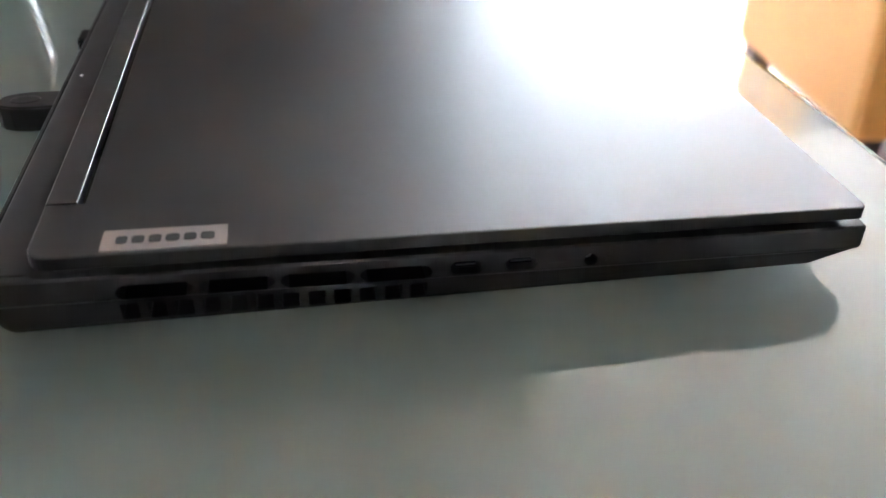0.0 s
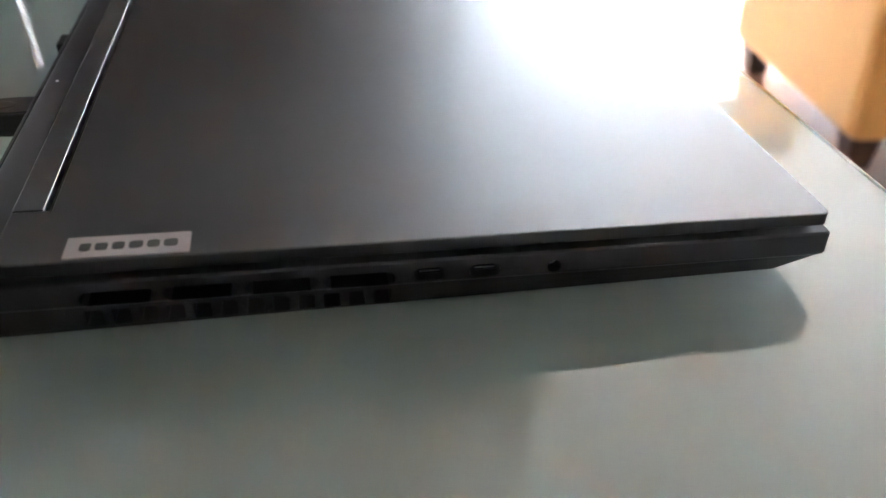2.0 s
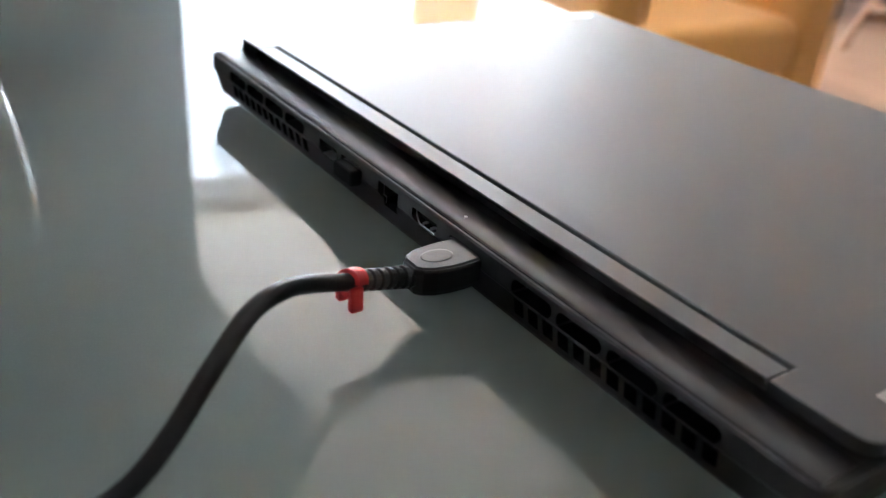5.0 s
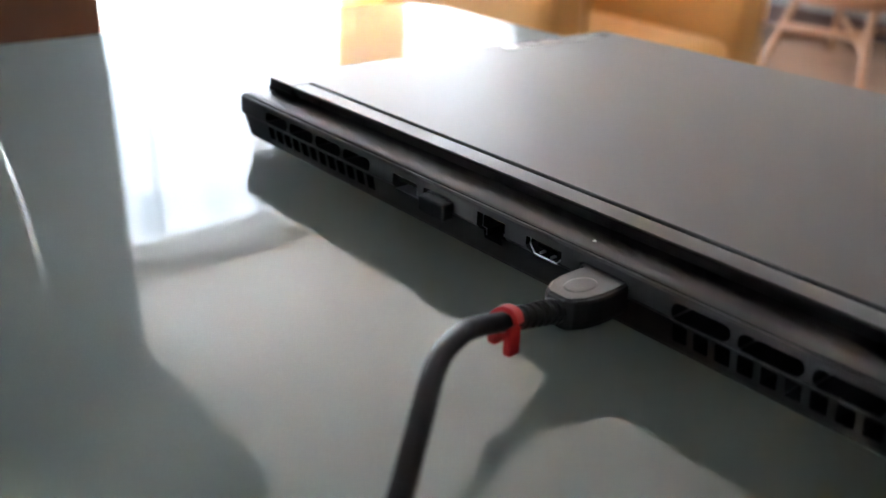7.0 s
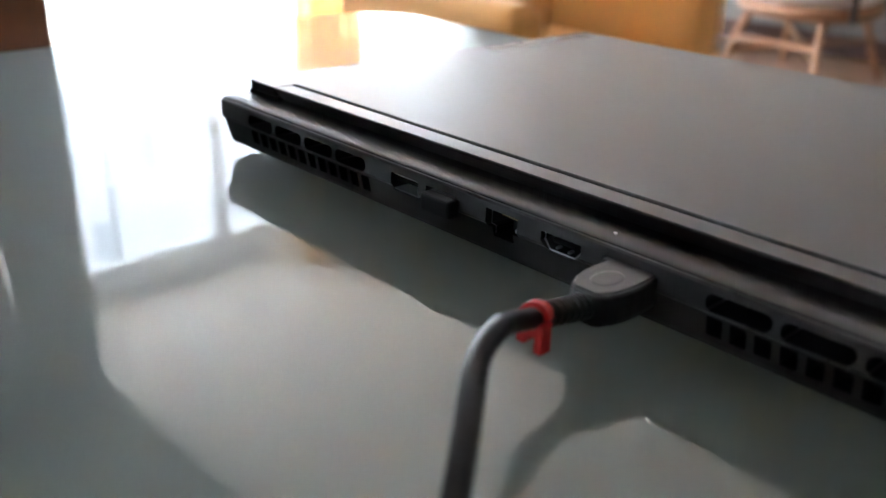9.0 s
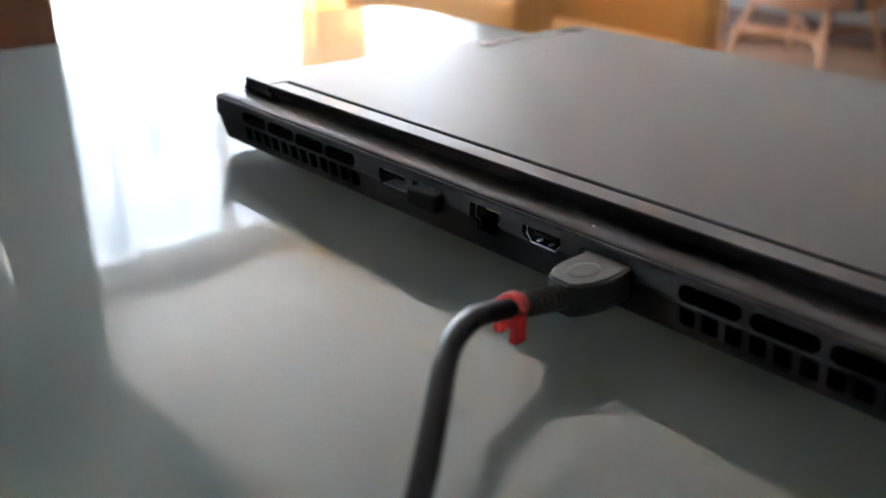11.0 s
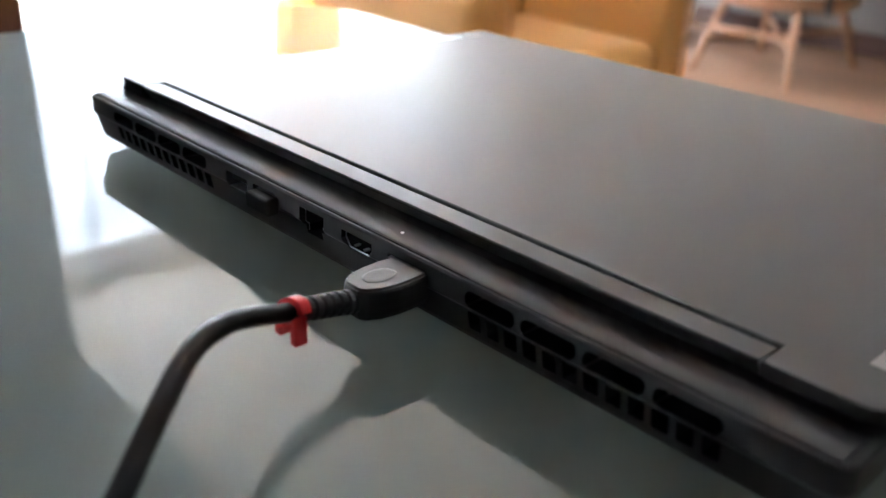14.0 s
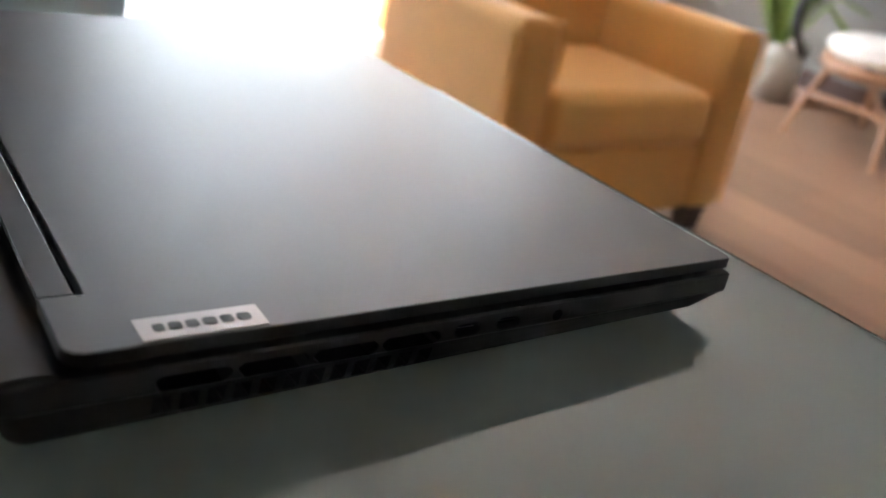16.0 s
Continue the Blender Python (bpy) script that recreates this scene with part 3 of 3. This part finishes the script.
    inner = [(0.1732 + 0.0014 * math.cos(2 * math.pi * k / 20), T + 0.0192 + 0.0014 * math.sin(2 * math.pi * k / 20)) for k in range(20)]
    part("jack_ring", loft([[(a, 0.0040, b) for a, b in rim], [(a, 0.0040, b) for a, b in inner], [(a, 0.0080, b) for a, b in inner]], cap=False), CHROME, base)
    part("port_tongue", box((0.0018, 0.2262, T + 0.0184), (0.0085, 0.2378, T + 0.0202), 0.0002), BLACK, base)
    for z0, z1 in ((T + 0.0150, T + 0.0154), (T + 0.0206, T + 0.0210)):
        part("port_liner", box((0.0012, 0.2254, z0), (0.0085, 0.2386, z1)), CHROME, base)
    pts = [(0.1676, 0.7606), (0.1676, 0.7584), (0.1653, 0.7557), (0.1557, 0.7557), (0.1534, 0.7584)]
    part("port_liner", tube([(0.0016, a, b) for a, b in pts], 0.00028, 6), CHROME, base, "thin bright metal edge")
    part("port_tongue", box((0.0022, 0.1560, T + 0.0181), (0.0085, 0.1650, T + 0.0195), 0.0002), BLACK, base)
    for a in (0.1575, 0.1622):
        part("contact", box((0.0014, a, T + 0.0166), (0.0035, a + 0.0010, T + 0.0172)), CHROME, base)
    pts = [(0.1905, 0.7612), (0.1905, 0.7565), (0.1884, 0.7562), (0.1884, 0.7538)]
    part("port_liner", tube([(0.0018, a, b) for a, b in pts], 0.00022, 6), CHROME, base, "thin bright metal edge")
    for k in range(8):
        part("contact", box((0.0045, 0.1812 + k * 0.001, T + 0.0190), (0.0085, 0.1812 + k * 0.001 + 0.0004, T + 0.0196)), GOLD, base)
    part("contact", box((0.0010, 0.1786, T + 0.0166), (0.0020, 0.1796, T + 0.0176)), CHROME, base)
    # faint printed marks beside the small ports
    part("port_symbol", box((0.1778, -0.00008, T + 0.0182), (0.1790, 0.0004, T + 0.0202)), SHELF, base, "faint grey printed mark")
    part("port_symbol", box((0.1600, -0.00008, T + 0.0188), (0.1655, 0.0004, T + 0.0194)), SHELF, base, "faint grey printed mark")
    for x in (0.035, 0.215):
        for y in (0.05, 0.27):
            part("rubber_foot", prism(round_rect(x, y, x + 0.012, y + 0.045, 0.005), T + 0.0004 + 0.0205 * (x + 0.012), T + 0.0062 + 0.02 * max(0, x - 0.12)), RUBBER, lap)
    return lap


build_laptop()

# ---- cable and plug ----


def build_charger():
    c = thing("charger_cable", "black charger cable with a flat plug and a red tie", "cable")
    zc, yc = T + 0.0168, 0.1336
    # plug: a flat body, wide at the laptop and rounded off to the cord
    def outline(e):
        half = [(0.0, 0.0082 - e), (-0.0060, 0.0086 - e), (-0.0110, 0.0085 - e), (-0.0160, 0.0076 - e), (-0.0200, 0.0056 - e), (-0.0222 + e, 0.0030)]
        return [(x, yc + w) for x, w in half] + [(x, yc - w) for x, w in half[::-1]]
    levels = ((zc - 0.0054, 0.0016), (zc - 0.0046, 0.0004), (zc - 0.0030, 0.0), (zc + 0.0036, 0.0), (zc + 0.0044, 0.0003))
    plug = part("plug", loft([[(x - 0.0012, y, z) for x, y in outline(e)] for z, e in levels]), PLUG, c)
    part("plug_top", loft([[(x - 0.0012, y, zc + 0.0043) for x, y in outline(0.0006)], [(x - 0.0012, y, zc + 0.0050) for x, y in outline(0.0012)]]), PLUGTOP, plug, "matt grey flat plug top")
    dimple = [[(-0.0128 + r * 1.7 * math.cos(2 * math.pi * k / 24), yc + r * 1.15 * math.sin(2 * math.pi * k / 24), zc + z) for k in range(24)] for r, z in ((0.0034, 0.0049), (0.0034, 0.00502), (0.0030, 0.00508), (0.0016, 0.00503), (0.0004, 0.00501))]
    part("thumb_rest", loft(dimple), PLUGTOP, plug, "shallow oval thumb rest", smooth=True)
    part("connector", box((-0.0012, 0.1298, T + 0.0157), (0.0075, 0.1442, T + 0.0206), 0.0004), PLUG, plug)
    ends = [(-0.0222, yc - 0.0002, zc + 0.0000), (-0.032, yc - 0.0010, zc + 0.0022), (-0.0425, yc - 0.0019, zc + 0.0046)]
    part("strain_relief", tube(glide(ends, 24), lambda u: 0.0036 - 0.0006 * u + (0.0003 if (u * 7) % 1 < 0.6 else -0.0005), 14), PLUG, c)
    line = glide([(-0.041, yc - 0.0017, zc + 0.0043), (-0.050, yc - 0.0040, zc + 0.0072), (-0.062, 0.1246, T + 0.0292), (-0.0725, 0.1186, T + 0.0335), (-0.0843, 0.1124, T + 0.0335), (-0.0998, 0.0999, T + 0.0290), (-0.1128, 0.0902, T + 0.0226),
                  (-0.1240, 0.0852, T + 0.0165), (-0.1355, 0.0838, T + 0.0125), (-0.1470, 0.0832, T + 0.0096), (-0.1780, 0.0810, T + 0.0050), (-0.235, 0.055, T + 0.0034), (-0.285, -0.02, T + 0.0032), (-0.31, -0.14, T + 0.0031), (-0.27, -0.24, T + 0.004), (-0.185, -0.215, T + 0.010), (-0.150, -0.165, T + 0.014)])
    part("cord", tube(line, 0.0027, 14), CABLE, c, smooth=True)
    # red tie: an open ring with a hooked tail below
    ring_c = Vector((-0.0445, yc - 0.0022, zc + 0.0050))
    m = look((0, 0, 0), (-0.86, -0.42, 0.30))
    def band(r0, r1, a0, a1, half, n=26):
        loops = []
        for k in range(n + 1):
            a = radians(a0 + (a1 - a0) * k / n)
            loops.append([tuple(ring_c + m @ Vector((r * math.cos(a), r * math.sin(a), w))) for r, w in ((r0, -half), (r1, -half), (r1, half), (r0, half))])
        return loft(loops)
    tie = part("cable_tie", band(0.0028, 0.0043, -130, 175, 0.0027), RED, c, "bright red plastic tie")
    part("tie_tail", box((-0.0470, yc - 0.0066, zc - 0.0034), (-0.0428, yc - 0.0040, zc + 0.0050), 0.0006), RED, tie, "bright red plastic hook")
    part("tie_tail", box((-0.0492, yc - 0.0030, zc - 0.0004), (-0.0446, yc - 0.0002, zc + 0.0026), 0.0005), RED, tie, "bright red plastic hook")
    b = thing("power_brick", "black rectangular power brick lying on the table", "power supply")
    part("case", loft([[(x, y, z) for x, y in round_rect(-0.17 + e, -0.19 + e, -0.0045 - e, -0.058 - e, 0.014, 8)] for z, e in ((T + 0.0003, 0.003), (T + 0.003, 0.0005), (T + 0.006, 0), (T + 0.024, 0), (T + 0.0270, 0.0010), (T + 0.0284, 0.004))]), BRICK, b)
    part("end_panel", box((-0.030, -0.186, T + 0.0282), (-0.0215, -0.064, T + 0.0287), 0.0002), PLUGTOP, b, "glossy grey band")


build_charger()


def build_dongle():
    d = thing("usb_dongle", "tiny black wireless receiver plugged into the laptop", "dongle")
    part("shell", box((-0.0056, 0.2035, T + 0.0148), (-0.0002, 0.2177, T + 0.0212), 0.0010), BRICK, d)
    part("connector", box((-0.0004, 0.2078, T + 0.0156), (0.008, 0.2186, T + 0.0206), 0.0003), CHROME, d)


build_dongle()


def build_glass():
    """A tapered tumbler with a thick foot, filled with a milky drink."""
    g = thing("drinking_glass", "clear glass tumbler filled with a beige milky drink", "glass")
    at = (-0.108, 0.440, T + 0.0003)
    outer = [(0.001, 0.0), (0.0190, 0.0), (0.0205, 0.0012), (0.0215, 0.006), (0.0262, 0.030), (0.0295, 0.060), (0.0310, 0.095), (0.0303, 0.0958)]
    inner = [(0.0296, 0.095), (0.0280, 0.060), (0.0246, 0.030), (0.0205, 0.0050), (0.0195, 0.0034), (0.001, 0.0030)]
    part("tumbler", lathe(outer + inner, 48, centre=at), CUPGLASS, g, "clear glass wall", smooth=True)
    part("drink", lathe([(0.001, 0.0036), (0.0190, 0.0039), (0.0200, 0.0056), (0.0241, 0.030), (0.0275, 0.060), (0.0284, 0.078), (0.0281, 0.0785), (0.001, 0.0785)], 40, centre=at),
         mat("milky_drink", (0.46, 0.36, 0.31), 0.35, 0, 0.06, 60), g, "beige milky drink", smooth=True)


build_glass()

# ---- the far side of the room ----


def cushion(lo, hi, r, bm=None):
    return box(lo, hi, r, 4, bm)


def build_armchair():
    a = thing("armchair", "mustard yellow fabric armchair with square arms on dark feet", "armchair", place=(1.240, 1.325, 0), turn=-4)
    w, d, h = 0.79, 0.68, 0.572
    part("frame", cushion((0.12, 0.02, 0.075), (w - 0.12, d - 0.03, 0.26), 0.015), YELLOW, a, "yellow fabric front panel")
    for x0, x1 in ((0, 0.125), (w - 0.125, w)):
        arm = part("armrest", cushion((x0, 0, 0.075), (x1, d, h), 0.036), YELLOW, a, smooth=False)
        part("piping", tube(glide([(x0 + 0.006, 0.004, 0.095), (x0 + 0.006, 0.004, h - 0.05), (x0 + 0.03, 0.004, h - 0.008), ((x0 + x1) / 2, 0.004, h - 0.003), (x1 - 0.03, 0.004, h - 0.008), (x1 - 0.006, 0.004, h - 0.05), (x1 - 0.006, 0.004, 0.095)], 5), 0.005, 8), YELLOW, arm)
    part("backrest", cushion((0.10, d - 0.16, 0.075), (w - 0.08, d + 0.02, 0.80), 0.05), YELLOW, a)
    part("seat_cushion", cushion((0.128, -0.008, 0.262), (w - 0.128, d - 0.162, 0.410), 0.040), YELLOW, a, "plump yellow seat cushion")
    for x in (0.055, w - 0.055):
        for y in (0.06, d - 0.06):
            part("foot", loft([[(x + r * a2, y + r * b2, z) for a2, b2 in ((-1, -1), (1, -1), (1, 1), (-1, 1))] for z, r in ((0, 0.024), (0.076, 0.032))]), DARKWOOD, a)


build_armchair()


def build_chair():
    c = thing("lounge_chair", "brown rattan lounge chair with white cushion and black bentwood arms", "chair", place=(3.62, 1.78, 0), turn=0)
    c.scale = (0.88, 0.88, 0.86)
    part("seat", lathe([(0.01, 0.33), (0.30, 0.33), (0.335, 0.36), (0.33, 0.40), (0.01, 0.40)], 36), RATTAN, c, "round bentwood seat ring", smooth=True)
    part("cushion", lathe([(0.01, 0.401), (0.28, 0.401), (0.325, 0.435), (0.32, 0.475), (0.26, 0.505), (0.01, 0.515)], 36), CUSHION, c, "plump white round cushion", smooth=True)
    for x, y, tx, ty in ((-0.42, -0.29, -0.22, -0.18), (-0.36, 0.24, -0.22, 0.18), (0.33, -0.27, 0.22, -0.18), (0.35, 0.26, 0.22, 0.18)):
        part("leg", tube(glide([(x, y, 0), ((x + tx) / 2 - 0.02, (y + ty) / 2, 0.18), (tx, ty, 0.36)], 5), lambda u: 0.014 + 0.007 * u, 10), RATTAN, c, smooth=True)
    for p, q in (((-0.36, -0.25, 0.16), (0.30, 0.22, 0.20)), ((0.30, -0.23, 0.20), (-0.33, 0.22, 0.16)), ((-0.33, -0.24, 0.22), (-0.31, 0.21, 0.22))):
        part("stretcher", tube([p, q], 0.014, 8), RATTAN, c)
    for sy in (-1, 1):
        hoop = glide([(-0.26, 0.33 * sy, 0.36), (-0.34, 0.36 * sy, 0.52), (-0.28, 0.37 * sy, 0.66), (-0.05, 0.36 * sy, 0.72), (0.20, 0.34 * sy, 0.80), (0.34, 0.28 * sy, 0.95)], 6)
        part("arm_hoop", tube(hoop, 0.020, 10), BLACKWOOD, c, "black bentwood arm", smooth=True)
    part("backrest", cushion((0.29, -0.28, 0.42), (0.40, 0.28, 0.98), 0.05), mat("dark_upholstery", (0.07, 0.065, 0.062), 0.9, 0, 0.08, 60, 0.3, 600), c, "dark grey upholstered backrest")


build_chair()


def drape(x0, x1, y, z0, z1, folds, amp, thick, bm=None):
    """A hanging cloth with uneven folds."""
    rng = random.Random(int(x0 * 1000))
    n = folds * 8
    ph = [rng.uniform(0.6, 1.4) for _ in range(folds + 2)]
    own = bmesh.new()
    rows = []
    for z in (z0, z0 + 0.25 * (z1 - z0), z0 + 0.6 * (z1 - z0), z1):
        k = 1.0 if z < z1 else 0.7
        rows.append([(x0 + (x1 - x0) * i / n, y + k * amp * ph[i // 8] * math.sin(2 * math.pi * i / 8 + 0.3 * math.sin(z * 2)), z) for i in range(n + 1)])
    front = [[own.verts.new(p) for p in r] for r in rows]
    for a, b in zip(front, front[1:]):
        for i in range(n):
            own.faces.new((a[i], a[i + 1], b[i + 1], b[i]))
    if thick:
        bmesh.ops.solidify(own, geom=own.faces[:], thickness=thick)
    return merge(bm, own)


cu = thing("sheer_curtain", "white sheer voile curtain hanging before the balcony door", "curtain")
part("cloth", drape(WX0 + 0.02, WX1, Y1 - 0.08, 0.02, WZ1 + 0.06, 30, 0.022, 0.0), SHEER, cu, smooth=True)
cu = thing("yellow_curtain", "mustard yellow curtain gathered beside the balcony door", "curtain")
part("cloth", drape(2.16, 2.54, Y1 - 0.20, 0.02, WZ1 + 0.10, 7, 0.04, 0.0), YCURTAIN, cu, smooth=True)

cab = thing("wardrobe", "dark brown wooden wall unit up to the ceiling", "wardrobe")
part("lower_body", box((-0.9, 2.72, 0.06), (0.79, 3.28, 1.05), 0.006), DARKWOOD, cab)
part("upper_body", box((-0.9, 2.72, 1.42), (0.79, 3.28, H - 0.152), 0.006), DARKWOOD, cab)
part("niche_back", box((-0.88, 3.20, 1.051), (0.769, 3.26, 1.419)), PAINT, cab, "pale back of an open shelf")
part("side_panel", box((0.77, 2.72, 1.051), (0.79, 3.28, 1.419)), DARKWOOD, cab)
part("side_panel", box((-0.9, 2.72, 1.051), (-0.88, 3.28, 1.419)), DARKWOOD, cab)
part("plinth", box((-0.86, 2.78, 0.0), (0.73, 3.26, 0.06)), DARKWOOD, cab)
for k in range(3):
    for z0, z1 in ((0.09, 1.02), (1.45, H - 0.18)):
        door = part("door", box((-0.88 + k * 0.545, 2.700, z0), (-0.88 + k * 0.545 + 0.535, 2.7195, z1), 0.003), DARKWOOD, cab)
        part("handle", box((-0.42 + k * 0.545, 2.680, (z0 + z1) / 2 - 0.06), (-0.41 + k * 0.545, 2.6995, (z0 + z1) / 2 + 0.06), 0.002), STEEL, door)


def build_plant():
    p = thing("house_plant", "green leafy plant in a pale pot on the floor", "plant", place=(3.82, 2.50, 0))
    part("pot", lathe([(0.01, 0), (0.12, 0), (0.16, 0.28), (0.15, 0.28), (0.12, 0.25), (0.01, 0.25)], 28), POT, p, smooth=True)
    rng = random.Random(5)
    bm = bmesh.new()
    for k in range(90):
        a, h = rng.uniform(0, 6.28), rng.uniform(0.45, 1.25)
        r = rng.uniform(0.05, 0.5)
        base = Vector((0.03 * math.cos(a), 0.03 * math.sin(a), 0.25))
        tip = Vector((r * math.cos(a), r * math.sin(a), h))
        mid = (base + tip) / 2 + Vector((0, 0, 0.12))
        tip.z -= 0.25 * r
        side = Vector((-math.sin(a), math.cos(a), 0)) * rng.uniform(0.018, 0.035)
        rows = []
        for q, w in ((base, 0.15), (mid, 0.7), (mid.lerp(tip, 0.6), 1.0), (tip, 0.05)):
            rows.append((bm.verts.new(q - side * w), bm.verts.new(q + Vector((0, 0, -0.008 * w))), bm.verts.new(q + side * w)))
        for u, v in zip(rows, rows[1:]):
            bm.faces.new((u[0], u[1], v[1], v[0]))
            bm.faces.new((u[1], u[2], v[2], v[1]))
    f = part("foliage", bm, LEAF, p, "slender green leaves")
    f["kind"] = "stuff"


build_plant()


def build_hanging_plant():
    p = thing("trailing_plant", "plant with long yellow-green drooping leaves on a stand", "plant", place=(1.37, 3.28, 0))
    part("stand", lathe([(0.12, 0), (0.12, 0.015), (0.014, 0.03), (0.012, 0.70), (0.09, 0.72), (0.09, 0.735), (0.01, 0.735)], 24), BLACKWOOD, p)
    part("pot", lathe([(0.01, 0.736), (0.07, 0.736), (0.095, 0.88), (0.088, 0.88), (0.065, 0.86), (0.01, 0.86)], 24), POT, p, smooth=True)
    rng = random.Random(8)
    bm = bmesh.new()
    for k in range(14):
        a = rng.uniform(0, 6.28) if k else 3.5
        r = rng.uniform(0.12, 0.2)
        low = rng.uniform(0.45, 0.8) if k else 0.24
        d = Vector((math.cos(a), math.sin(a), 0))
        side = Vector((-d.y, d.x, 0)) * 0.02
        rows = []
        for q, w in (((0.02, 0.86), 0.4), ((0.6 * r, 0.98), 0.9), ((r, 0.85), 1.0), ((r * 1.05, 0.5 * (0.85 + low)), 0.8), ((r * 1.05, low), 0.05)):
            c = d * q[0] + Vector((0, 0, q[1]))
            rows.append((bm.verts.new(c - side * w), bm.verts.new(c + side * w)))
        for u, v in zip(rows, rows[1:]):
            bm.faces.new((u[0], u[1], v[1], v[0]))
    f = part("foliage", bm, let_through(mat("pale_leaf", (0.26, 0.30, 0.06), 0.5, 0, 0.2, 20), (0.45, 0.50, 0.12), 0.45), p, "long pale green leaves", smooth=True)
    f["kind"] = "stuff"


build_hanging_plant()

# ---- floor boards ----


def build_boards():
    floor = bpy.data.objects["floor"]
    wide, long = 0.193, 1.32
    bm = box((0.0008, 0.0008, -0.0058), (wide - 0.0008, long - 0.0008, 0.0), 0.0012, 1)
    me = bpy.data.meshes.new("plank")
    bmesh.ops.recalc_face_normals(bm, faces=bm.faces)
    bm.to_mesh(me)
    bm.free()
    me.materials.append(FLOOR)
    rng = random.Random(2)
    x = X0
    while x < X1:
        y = Y0 - rng.uniform(0.05, 1.2)
        while y < Y1:
            ob = new("plank", me)
            ob.parent = floor
            ob.location = (x, y, 0)
            y += long
        x += wide


build_boards()
